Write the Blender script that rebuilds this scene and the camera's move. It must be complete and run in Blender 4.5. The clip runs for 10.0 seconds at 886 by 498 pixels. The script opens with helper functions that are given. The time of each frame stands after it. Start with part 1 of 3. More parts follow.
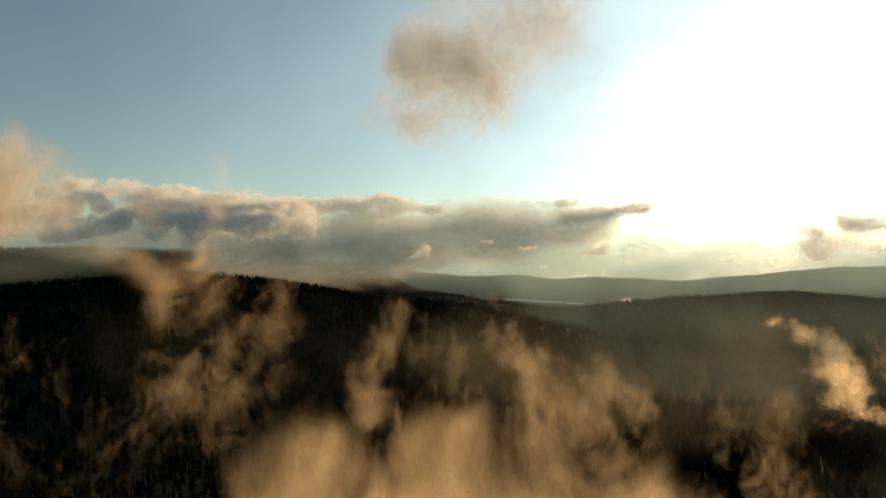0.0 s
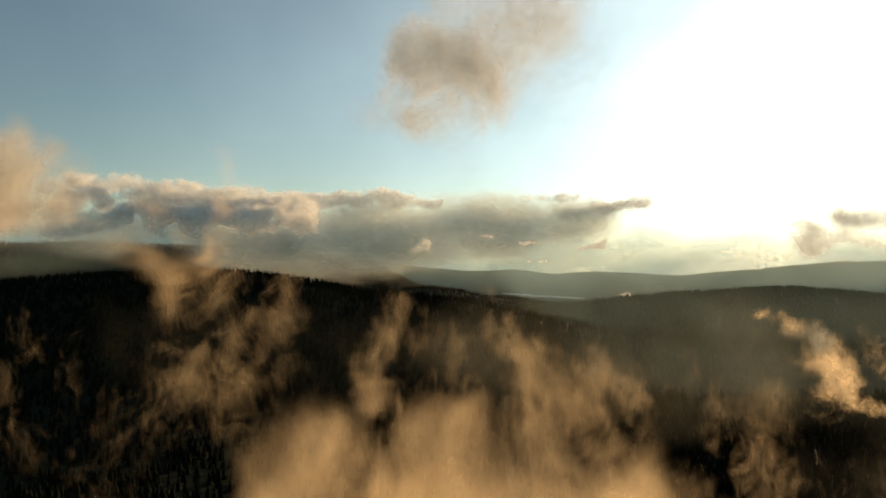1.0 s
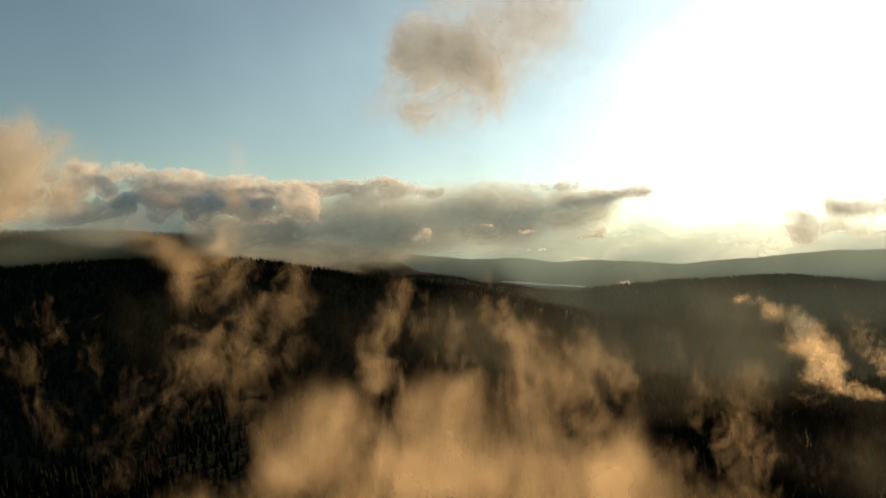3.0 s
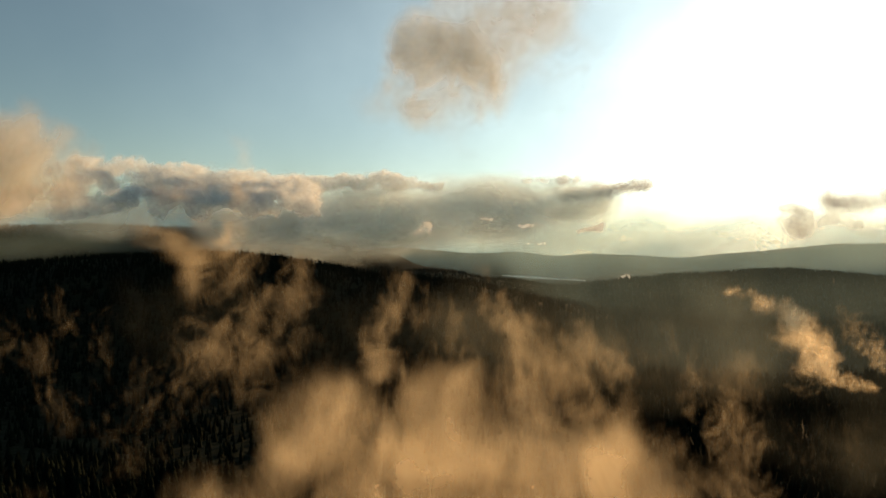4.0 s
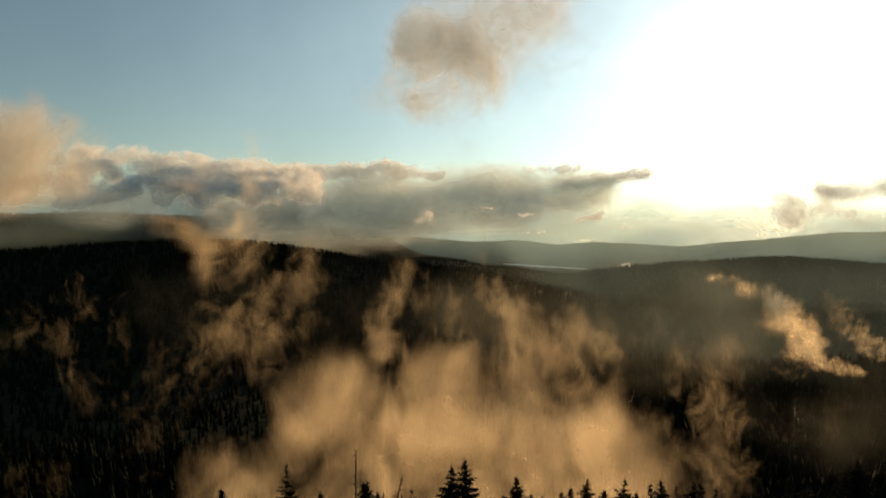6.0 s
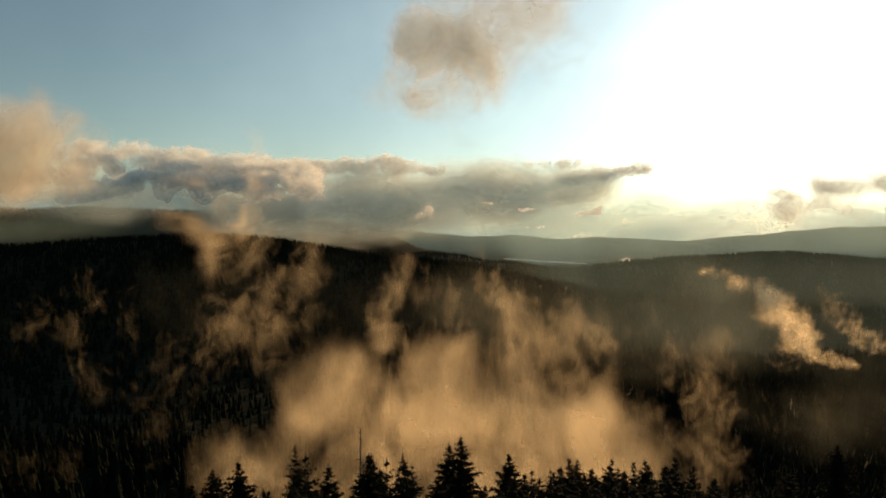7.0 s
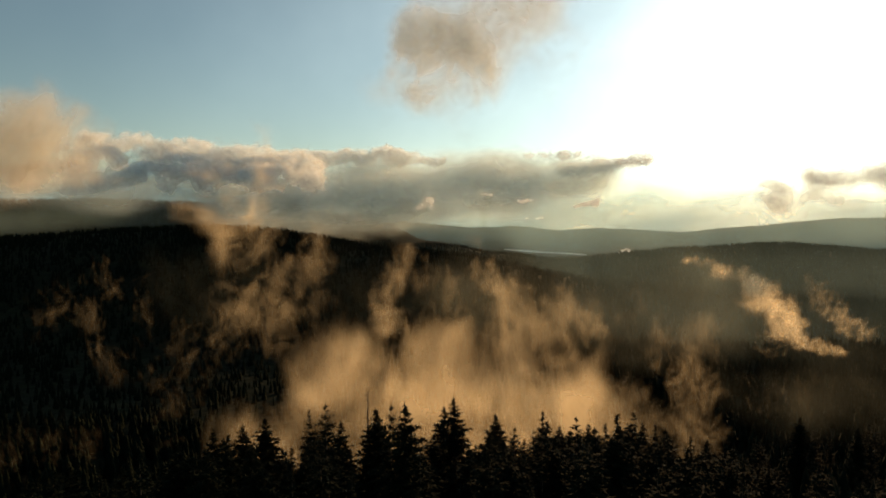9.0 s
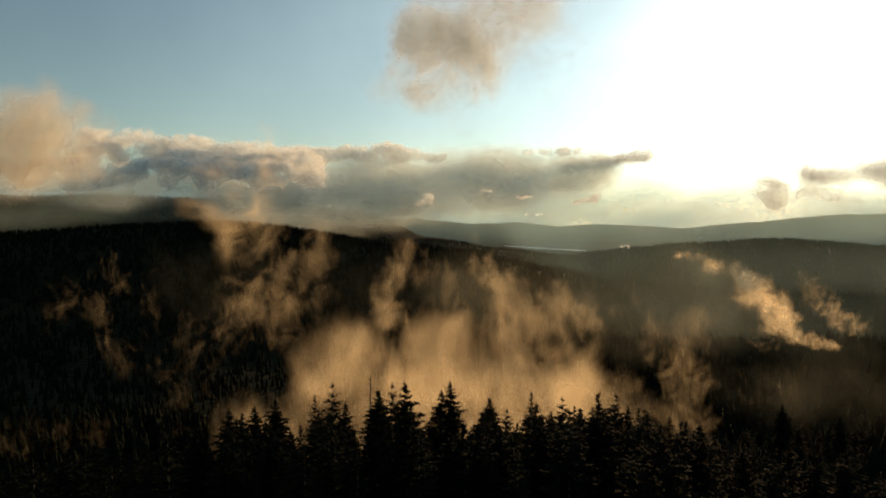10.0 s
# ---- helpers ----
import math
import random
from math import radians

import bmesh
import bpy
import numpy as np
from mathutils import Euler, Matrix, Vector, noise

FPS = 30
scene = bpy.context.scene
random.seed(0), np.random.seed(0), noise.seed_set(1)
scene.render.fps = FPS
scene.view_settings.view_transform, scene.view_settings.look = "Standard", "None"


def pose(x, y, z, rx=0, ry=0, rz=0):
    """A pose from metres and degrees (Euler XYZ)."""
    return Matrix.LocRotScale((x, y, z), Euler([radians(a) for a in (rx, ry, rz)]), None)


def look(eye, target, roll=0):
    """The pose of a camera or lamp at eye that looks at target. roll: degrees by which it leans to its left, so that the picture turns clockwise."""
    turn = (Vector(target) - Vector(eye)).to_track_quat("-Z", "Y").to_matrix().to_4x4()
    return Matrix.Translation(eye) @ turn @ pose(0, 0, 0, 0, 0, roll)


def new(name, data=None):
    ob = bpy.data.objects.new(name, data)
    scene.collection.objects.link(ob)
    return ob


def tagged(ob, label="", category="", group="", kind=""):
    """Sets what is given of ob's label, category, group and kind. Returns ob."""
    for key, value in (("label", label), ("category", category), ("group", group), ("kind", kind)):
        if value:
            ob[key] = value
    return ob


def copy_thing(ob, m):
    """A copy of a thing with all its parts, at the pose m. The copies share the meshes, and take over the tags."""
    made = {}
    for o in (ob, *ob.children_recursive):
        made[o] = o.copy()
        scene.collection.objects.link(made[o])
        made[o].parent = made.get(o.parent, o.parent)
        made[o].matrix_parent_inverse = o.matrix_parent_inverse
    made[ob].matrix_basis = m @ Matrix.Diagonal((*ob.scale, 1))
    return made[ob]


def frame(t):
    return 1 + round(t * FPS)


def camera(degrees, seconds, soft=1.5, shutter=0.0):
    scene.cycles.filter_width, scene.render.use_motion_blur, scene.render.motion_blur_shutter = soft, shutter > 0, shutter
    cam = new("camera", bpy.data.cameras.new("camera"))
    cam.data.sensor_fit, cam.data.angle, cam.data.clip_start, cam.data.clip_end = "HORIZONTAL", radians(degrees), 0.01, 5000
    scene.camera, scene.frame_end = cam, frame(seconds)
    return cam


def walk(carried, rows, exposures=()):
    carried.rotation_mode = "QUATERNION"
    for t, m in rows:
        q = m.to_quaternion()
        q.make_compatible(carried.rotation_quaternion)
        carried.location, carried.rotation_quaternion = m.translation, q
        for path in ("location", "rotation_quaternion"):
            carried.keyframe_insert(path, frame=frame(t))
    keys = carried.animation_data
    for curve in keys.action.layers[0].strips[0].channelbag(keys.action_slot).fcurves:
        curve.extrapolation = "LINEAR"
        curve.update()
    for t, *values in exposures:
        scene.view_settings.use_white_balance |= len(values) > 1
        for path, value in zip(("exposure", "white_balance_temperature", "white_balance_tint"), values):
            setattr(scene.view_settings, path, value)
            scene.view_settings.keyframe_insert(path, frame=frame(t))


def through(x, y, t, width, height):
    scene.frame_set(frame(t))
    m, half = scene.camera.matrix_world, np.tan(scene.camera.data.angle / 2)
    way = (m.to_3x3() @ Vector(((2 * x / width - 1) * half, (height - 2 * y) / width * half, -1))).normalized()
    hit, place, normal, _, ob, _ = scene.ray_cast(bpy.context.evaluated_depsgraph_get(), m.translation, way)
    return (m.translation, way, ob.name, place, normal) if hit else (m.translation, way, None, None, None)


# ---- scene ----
cam = camera(70.0, 10.0, 1.7)
PATH = [
    (0.0, 0.00, 0.00, 200.00, -0.150, 1.199), (0.5, 0.04, -2.35, 199.98, -0.141, 0.966),
    (1.0, 0.08, -4.67, 199.97, -0.128, 0.719), (1.5, 0.13, -6.98, 199.97, -0.112, 0.463),
    (2.0, 0.19, -9.26, 199.97, -0.094, 0.199), (2.5, 0.25, -11.53, 199.99, -0.073, -0.071),
    (3.0, 0.33, -13.79, 200.01, -0.051, -0.343), (3.5, 0.41, -16.05, 200.04, -0.027, -0.616),
    (4.0, 0.49, -18.30, 200.08, -0.001, -0.887), (4.5, 0.59, -20.56, 200.11, 0.025, -1.156),
    (5.0, 0.69, -22.83, 200.16, 0.051, -1.419), (5.5, 0.80, -25.12, 200.20, 0.078, -1.677),
    (6.0, 0.92, -27.42, 200.24, 0.104, -1.926), (6.5, 1.05, -29.74, 200.29, 0.130, -2.168),
    (7.0, 1.19, -32.09, 200.33, 0.154, -2.399), (7.5, 1.33, -34.47, 200.37, 0.177, -2.620),
    (8.0, 1.48, -36.89, 200.41, 0.198, -2.830), (8.5, 1.64, -39.34, 200.44, 0.217, -3.029),
    (9.0, 1.81, -41.84, 200.47, 0.233, -3.215), (9.5, 1.99, -44.40, 200.50, 0.246, -3.390),
    (10.0, 2.18, -47.00, 200.51, 0.255, -3.553)]
walk(cam, [(t, pose(x, y, z, 90 + tilt, 0, turn)) for t, x, y, z, turn, tilt in PATH],
     [(0.0, 0.0, 6500, 0), (10.0, 0.0, 6500, 0)])

# ---- light ----
SUN_AZ, SUN_EL = radians(29.6), radians(9.9)     # to the right of the view, above the horizon
SUN_DIR = Vector((math.sin(SUN_AZ) * math.cos(SUN_EL), math.cos(SUN_AZ) * math.cos(SUN_EL), math.sin(SUN_EL)))
scene.cycles.transparent_max_bounces = 128
scene.view_settings.exposure = 0.0

world = bpy.data.worlds.new("sky")
scene.world = world
world.use_nodes = True
wt = world.node_tree
for n in list(wt.nodes):
    wt.nodes.remove(n)


def math_node(tree, op, a, b=None, clamp=False):
    n = tree.nodes.new("ShaderNodeMath")
    n.operation, n.use_clamp = op, clamp
    for i, v in enumerate((a, b)):
        if v is None:
            continue
        if isinstance(v, (int, float)):
            n.inputs[i].default_value = v
        else:
            tree.links.new(v, n.inputs[i])
    return n.outputs[0]


sky = wt.nodes.new("ShaderNodeTexSky")
sky.sky_type, sky.sun_disc = "NISHITA", False
sky.sun_elevation, sky.sun_rotation = SUN_EL, SUN_AZ
sky.altitude, sky.air_density, sky.dust_density, sky.ozone_density = 600, 1.0, 0.1, 0.8
coord = wt.nodes.new("ShaderNodeTexCoord")
dot = wt.nodes.new("ShaderNodeVectorMath")
dot.operation = "DOT_PRODUCT"
wt.links.new(coord.outputs["Generated"], dot.inputs[0])
dot.inputs[1].default_value = SUN_DIR
facing = math_node(wt, "MAXIMUM", dot.outputs["Value"], 0.0)
thin = wt.nodes.new("ShaderNodeTexNoise")
thin.inputs["Scale"].default_value, thin.inputs["Detail"].default_value = 5.0, 6.0
wt.links.new(coord.outputs["Generated"], thin.inputs["Vector"])
streaks = math_node(wt, "ADD", math_node(wt, "MULTIPLY", thin.outputs["Fac"], 1.0), 0.5)
wide = math_node(wt, "ADD", math_node(wt, "MULTIPLY", math_node(wt, "POWER", facing, 2.0), 0.18),
                 math_node(wt, "MULTIPLY", math_node(wt, "POWER", facing, 6.0), 0.36))
glow = math_node(wt, "ADD", math_node(wt, "MULTIPLY", math_node(wt, "POWER", facing, 40.0), 1.0), wide)
veil = math_node(wt, "MULTIPLY", glow, streaks)
sky_bg = wt.nodes.new("ShaderNodeBackground")
sky_bg.inputs["Strength"].default_value = 0.08
wt.links.new(sky.outputs["Color"], sky_bg.inputs["Color"])
veil_bg = wt.nodes.new("ShaderNodeBackground")
veil_bg.inputs["Color"].default_value = (0.95, 1.0, 0.97, 1)
wt.links.new(veil, veil_bg.inputs["Strength"])
both = wt.nodes.new("ShaderNodeAddShader")
wt.links.new(sky_bg.outputs[0], both.inputs[0])
wt.links.new(veil_bg.outputs[0], both.inputs[1])
out = wt.nodes.new("ShaderNodeOutputWorld")
wt.links.new(both.outputs[0], out.inputs["Surface"])

sun = new("sun", bpy.data.lights.new("sun", "SUN"))
sun.data.energy, sun.data.angle, sun.data.color = 5.0, radians(0.6), (1.0, 0.57, 0.27)
sun.matrix_world = look(SUN_DIR * 3000 + Vector((0, 0, 200)), (0, 0, 200))


# ---- materials ----
def material(name):
    m = bpy.data.materials.new(name)
    m.use_nodes = True
    m.node_tree.nodes.clear()
    o = m.node_tree.nodes.new("ShaderNodeOutputMaterial")
    return m, m.node_tree, o


def noise_out(t, scale, detail=4.0, rough=0.55, vec=None, distort=0.0):
    n = t.nodes.new("ShaderNodeTexNoise")
    n.inputs["Scale"].default_value, n.inputs["Detail"].default_value = scale, detail
    n.inputs["Roughness"].default_value, n.inputs["Distortion"].default_value = rough, distort
    if vec is not None:
        t.links.new(vec, n.inputs["Vector"])
    return n.outputs["Fac"]


def span(t, value, lo, hi, a=0.0, b=1.0):
    n = t.nodes.new("ShaderNodeMapRange")
    n.interpolation_type = "SMOOTHSTEP"
    t.links.new(value, n.inputs["Value"])
    for key, v in (("From Min", lo), ("From Max", hi), ("To Min", a), ("To Max", b)):
        n.inputs[key].default_value = v
    return n.outputs["Result"]


def blend(t, fac, a, b):
    n = t.nodes.new("ShaderNodeMix")
    n.data_type = "RGBA"
    t.links.new(fac, n.inputs["Factor"])
    n.inputs["A"].default_value, n.inputs["B"].default_value = (*a, 1), (*b, 1)
    return n.outputs["Result"]


def rough_surface(name, dark, light, scale, rough=0.9, bump=0.0, bump_scale=1.0, fine=8.0):
    """A matt natural surface with variation at two scales."""
    m, t, o = material(name)
    g = t.nodes.new("ShaderNodeNewGeometry")
    a = noise_out(t, scale, 5, 0.6, g.outputs["Position"])
    b = noise_out(t, scale * fine, 3, 0.6, g.outputs["Position"])
    mixed = math_node(t, "ADD", math_node(t, "MULTIPLY", a, 0.6), math_node(t, "MULTIPLY", b, 0.4))
    col = blend(t, span(t, mixed, 0.35, 0.65), dark, light)
    s = t.nodes.new("ShaderNodeBsdfPrincipled")
    s.inputs["Roughness"].default_value = rough
    s.inputs["Specular IOR Level"].default_value = 0.03
    t.links.new(col, s.inputs["Base Color"])
    if bump:
        n = t.nodes.new("ShaderNodeBump")
        n.inputs["Distance"].default_value, n.inputs["Strength"].default_value = bump, 0.8
        t.links.new(noise_out(t, bump_scale, 4, 0.6, g.outputs["Position"]), n.inputs["Height"])
        t.links.new(n.outputs[0], s.inputs["Normal"])
    t.links.new(s.outputs[0], o.inputs["Surface"])
    return m


def vapour(name, scale, lo, hi, opacity, albedo=(0.92, 0.92, 0.92), stretch=(1, 0.3, 1), detail=6.0, distort=0.5,
           gain=0.9, fine=0.35, fine_scale=4.0, fine_distort=1.5, through=0.75, contrast=2.6, power=0.7):
    """Mist or cloud: the body's own density, eaten into by two scales of noise that lie still in the world."""
    m, t, o = material(name)
    at = t.nodes.new("ShaderNodeAttribute")
    at.attribute_name = "vapour"
    e = at.outputs["Fac"]
    g = t.nodes.new("ShaderNodeNewGeometry")
    mp = t.nodes.new("ShaderNodeMapping")
    mp.inputs["Scale"].default_value = stretch
    t.links.new(g.outputs["Position"], mp.inputs["Vector"])
    n = math_node(t, "ADD", math_node(t, "MULTIPLY", noise_out(t, scale, detail, 0.58, mp.outputs[0], distort), 1 - fine),
                  math_node(t, "MULTIPLY", noise_out(t, scale * fine_scale, 3, 0.6, mp.outputs[0], fine_distort), fine))
    n = math_node(t, "ADD", math_node(t, "MULTIPLY", math_node(t, "SUBTRACT", n, 0.5), contrast), 0.5)
    body = math_node(t, "ADD", n, math_node(t, "MULTIPLY", math_node(t, "SUBTRACT", e, 0.5), gain))
    alpha = math_node(t, "MULTIPLY", math_node(t, "MULTIPLY", span(t, body, lo, hi), math_node(t, "POWER", e, power)), opacity, True)
    d = t.nodes.new("ShaderNodeBsdfDiffuse")
    tr = t.nodes.new("ShaderNodeBsdfTranslucent")
    d.inputs["Color"].default_value = tr.inputs["Color"].default_value = (*albedo, 1)
    mixed = t.nodes.new("ShaderNodeMixShader")
    mixed.inputs[0].default_value = through
    t.links.new(d.outputs[0], mixed.inputs[1])
    t.links.new(tr.outputs[0], mixed.inputs[2])
    clear = t.nodes.new("ShaderNodeBsdfTransparent")
    mix = t.nodes.new("ShaderNodeMixShader")
    t.links.new(alpha, mix.inputs[0])
    t.links.new(clear.outputs[0], mix.inputs[1])
    t.links.new(mixed.outputs[0], mix.inputs[2])
    t.links.new(mix.outputs[0], o.inputs["Surface"])
    return m


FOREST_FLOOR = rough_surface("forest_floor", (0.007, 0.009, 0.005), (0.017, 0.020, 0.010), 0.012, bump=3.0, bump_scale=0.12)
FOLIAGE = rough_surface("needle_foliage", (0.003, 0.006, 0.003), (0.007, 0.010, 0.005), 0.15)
BARK = rough_surface("bark", (0.05, 0.038, 0.028), (0.12, 0.095, 0.07), 2.0)
DEADWOOD = rough_surface("dead_wood", (0.05, 0.045, 0.04), (0.11, 0.10, 0.085), 2.0)
# Mist is white; part of the low sun's warmth is put into this colour.
SUNLIGHT_TINT = (0.95, 0.79, 0.53)
MIST_CORE = vapour("dense_mist", 0.045, 0.15, 1.55, 0.40, SUNLIGHT_TINT, stretch=(1, 0.12, 0.8), detail=6, distort=1.0, gain=1.0, fine=0.25, fine_scale=3.0, fine_distort=0.5, contrast=2.9, power=0.9, through=0.85)
MIST_VEIL = vapour("thin_mist", 0.055, 0.25, 1.40, 0.26, SUNLIGHT_TINT, stretch=(1, 0.12, 0.65), detail=6, distort=1.4, gain=1.0, fine=0.4, fine_scale=3.0, contrast=3.4, power=0.9, through=0.85)
WISP_MIST = vapour("wisp_mist", 0.075, 0.28, 1.50, 0.42, SUNLIGHT_TINT, stretch=(1, 0.12, 1), detail=6, distort=1.3, gain=1.0, fine=0.4, fine_scale=3.0, contrast=3.5, power=1.0, through=0.85)
SCUD = vapour("scud_cloud", 0.030, 0.10, 1.45, 0.75, (0.86, 0.89, 0.90), detail=5, distort=0.7, gain=1.0, fine=0.2, contrast=3.0, power=1.3, through=0.5)
TAN = vapour("tan_cloud", 0.016, 0.10, 1.40, 0.55, (0.80, 0.73, 0.60), detail=5, distort=0.7, gain=1.0, fine=0.2, contrast=3.0, power=1.2, through=0.48)
BILLOW = vapour("heaped_cloud", 0.045, 0.15, 1.10, 0.62, (0.84, 0.87, 0.88), stretch=(0.8, 0.5, 1.1), detail=6, distort=0.4, gain=1.1, fine=0.3, fine_distort=0.6, contrast=3.4, power=0.9, through=0.6)
SLAB = vapour("long_cloud", 0.009, 0.05, 1.40, 0.42, (0.80, 0.88, 0.86), stretch=(0.45, 0.5, 1), detail=5, distort=0.5, gain=1.1, fine=0.25, fine_distort=0.6, contrast=2.6, power=1.1, through=0.6)
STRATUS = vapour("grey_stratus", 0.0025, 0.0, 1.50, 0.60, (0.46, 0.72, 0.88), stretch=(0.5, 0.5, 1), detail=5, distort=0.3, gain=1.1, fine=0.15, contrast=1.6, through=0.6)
HAZE = vapour("far_haze", 0.003, 0.0, 1.2, 0.13, (0.56, 0.78, 0.80), stretch=(0.6, 0.5, 1), detail=4, distort=0.2, gain=0.9, fine=0.1, contrast=1.2)
VALLEY_HAZE = vapour("valley_haze", 0.02, 0.0, 1.5, 0.10, (0.78, 0.80, 0.64), stretch=(1, 0.3, 0.8), detail=6, distort=0.8, gain=0.9, fine=0.25, contrast=2.2)
# Albedo lowered: the shade under the cloud bank is put into this colour.
SHADED_BASE = vapour("shaded_cloud_base", 0.004, 0.0, 1.40, 0.50, (0.40, 0.47, 0.48), stretch=(0.5, 0.5, 1), detail=5, distort=0.3, gain=1.1, fine=0.2, contrast=1.8, through=0.5)


# ---- builders ----
def link_bm(name, bm, mat, parent=None, label="", smooth=False):
    me = bpy.data.meshes.new(name)
    bm.to_mesh(me)
    bm.free()
    me.materials.append(mat)
    if smooth:
        me.shade_smooth()
    ob = new(name, me)
    if parent is not None:
        ob.parent = parent
    return tagged(ob, label)


def mesh_np(name, verts, faces, mat, smooth=False):
    """One mesh object out of numpy vertices and triangles."""
    me = bpy.data.meshes.new(name)
    me.vertices.add(len(verts))
    me.vertices.foreach_set("co", np.asarray(verts, dtype=np.float32).ravel())
    me.loops.add(len(faces) * 3)
    me.loops.foreach_set("vertex_index", np.asarray(faces, dtype=np.int32).ravel())
    me.polygons.add(len(faces))
    me.polygons.foreach_set("loop_start", np.arange(len(faces), dtype=np.int32) * 3)
    me.update(calc_edges=True)
    me.materials.append(mat)
    if smooth:
        me.shade_smooth()
    return new(name, me)


# ---- the lie of the land ----
# Each ridge: width of its flank, then the points (x, y, crest height) of its line.
RIDGES = [
    (300, [(-1600, 1080, 168), (-690, 1000, 161), (-485, 1000, 171), (-340, 1000, 177), (-300, 1000, 171), (-218, 1000, 150),
           (-128, 1000, 141), (-57, 1000, 131), (77, 1000, 104), (140, 960, 92), (230, 930, 74), (370, 880, 60), (700, 900, 30)]),
    (240, [(-500, 2100, 92), (-60, 2000, 98), (150, 2000, 72), (300, 2000, 50), (460, 2000, 36)]),
    (260, [(330, 1640, 34), (450, 1640, 68), (580, 1640, 91), (690, 1640, 104), (870, 1640, 116), (990, 1640, 108),
           (1150, 1640, 95), (1900, 1750, 90)]),
    (300, [(-2500, 3400, 190), (-1000, 3600, 175), (-200, 3800, 150), (130, 4000, 112), (440, 4000, 124), (700, 4000, 96),
           (930, 3900, 116), (1250, 3900, 96), (1500, 3900, 92), (1900, 3800, 128), (2300, 3600, 180), (3200, 3300, 190)]),
    # Far hill raised to stand in for the shade below the cloud bank.
    (230, [(-2600, 2300, 250), (-1300, 2300, 250), (-700, 2350, 236), (-350, 2400, 190), (-100, 2450, 100)]),
    (110, [(-700, -160, 60), (-200, -10, 118), (-90, 10, 140), (-40, 0, 156), (-10, -12, 164), (20, -4, 160), (50, 15, 154),
           (90, 60, 138), (140, 120, 118), (230, 190, 100), (420, 200, 80), (900, 100, 60)]),
]


def ridge_height(x, y, width, pts):
    best = np.zeros_like(x)
    for (ax, ay, az), (bx, by, bz) in zip(pts, pts[1:]):
        dx, dy = bx - ax, by - ay
        t = np.clip(((x - ax) * dx + (y - ay) * dy) / (dx * dx + dy * dy), 0, 1)
        d2 = (x - ax - t * dx) ** 2 + (y - ay - t * dy) ** 2
        best = np.maximum(best, (az + t * (bz - az)) * np.exp(-d2 / (2 * width * width)))
    return best


def land(x, y):
    x, y = np.asarray(x, float), np.asarray(y, float)
    floor = np.clip(66 * (1 - (y - 400) / 2300), 2, 66)
    h = (sum(ridge_height(x, y, w, p) ** 7 for w, p in RIDGES) + floor ** 7) ** (1 / 7)
    rough = (np.sin(x * 0.011 + 1.3 * np.sin(y * 0.007)) * np.sin(y * 0.013 + 0.8) * 5
             + np.sin(x * 0.031 + y * 0.017) * np.sin(y * 0.037 - x * 0.011) * 2.2)
    return h + rough * np.clip(h / 90, 0.05, 0.8) - 2


def build_ground():
    na, nr = 420, 230
    a = np.linspace(0, 2 * np.pi, na, endpoint=False)
    r = 6 * (4900 / 6) ** (np.linspace(0, 1, nr))
    A, R = np.meshgrid(a, r)
    X, Y = R * np.sin(A), R * np.cos(A)
    Z = land(X, Y)
    verts = np.stack([X, Y, Z], -1).reshape(-1, 3)
    i, j = np.meshgrid(np.arange(nr - 1), np.arange(na), indexing="ij")
    k = (j + 1) % na
    q = np.stack([i * na + j, i * na + k, (i + 1) * na + k, (i + 1) * na + j], -1).reshape(-1, 4)
    faces = np.concatenate([q[:, [0, 2, 1]], q[:, [0, 3, 2]]])
    verts = np.concatenate([verts, [[0, 0, float(land(0.0, 0.0))]]])
    c = len(verts) - 1
    ring = np.arange(na)
    faces = np.concatenate([faces, np.stack([ring, (ring + 1) % na, np.full(na, c)], -1)]) 
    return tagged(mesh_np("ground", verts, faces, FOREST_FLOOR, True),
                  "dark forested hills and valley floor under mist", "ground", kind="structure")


build_ground()

# ---- mist and cloud ----
def lattice_noise(p, seed):
    """Smooth noise between 0 and 1 at the points p (n, 3), with cells of one metre."""
    i = np.floor(p).astype(np.int64)
    f = p - i
    f = f * f * (3 - 2 * f)
    total = 0
    for dx in (0, 1):
        for dy in (0, 1):
            for dz in (0, 1):
                h = (i[:, 0] + dx) * 73856093 ^ (i[:, 1] + dy) * 19349663 ^ (i[:, 2] + dz) * 83492791 ^ seed * 2971215073
                h = (h ^ (h >> 13)) * 1274126177 & 0x7fffffff
                h = (h ^ (h >> 15)) * 668265263 & 0x7fffffff
                w = ((f[:, 0] if dx else 1 - f[:, 0]) * (f[:, 1] if dy else 1 - f[:, 1]) * (f[:, 2] if dz else 1 - f[:, 2]))
                total = total + w * ((h >> 8) & 0xffff) / 65535.0
    return total


def layered_noise(p, seed):
    return (lattice_noise(p, seed) + 0.5 * lattice_noise(p * 2.1, seed + 1) + 0.25 * lattice_noise(p * 4.3, seed + 2)) / 1.75


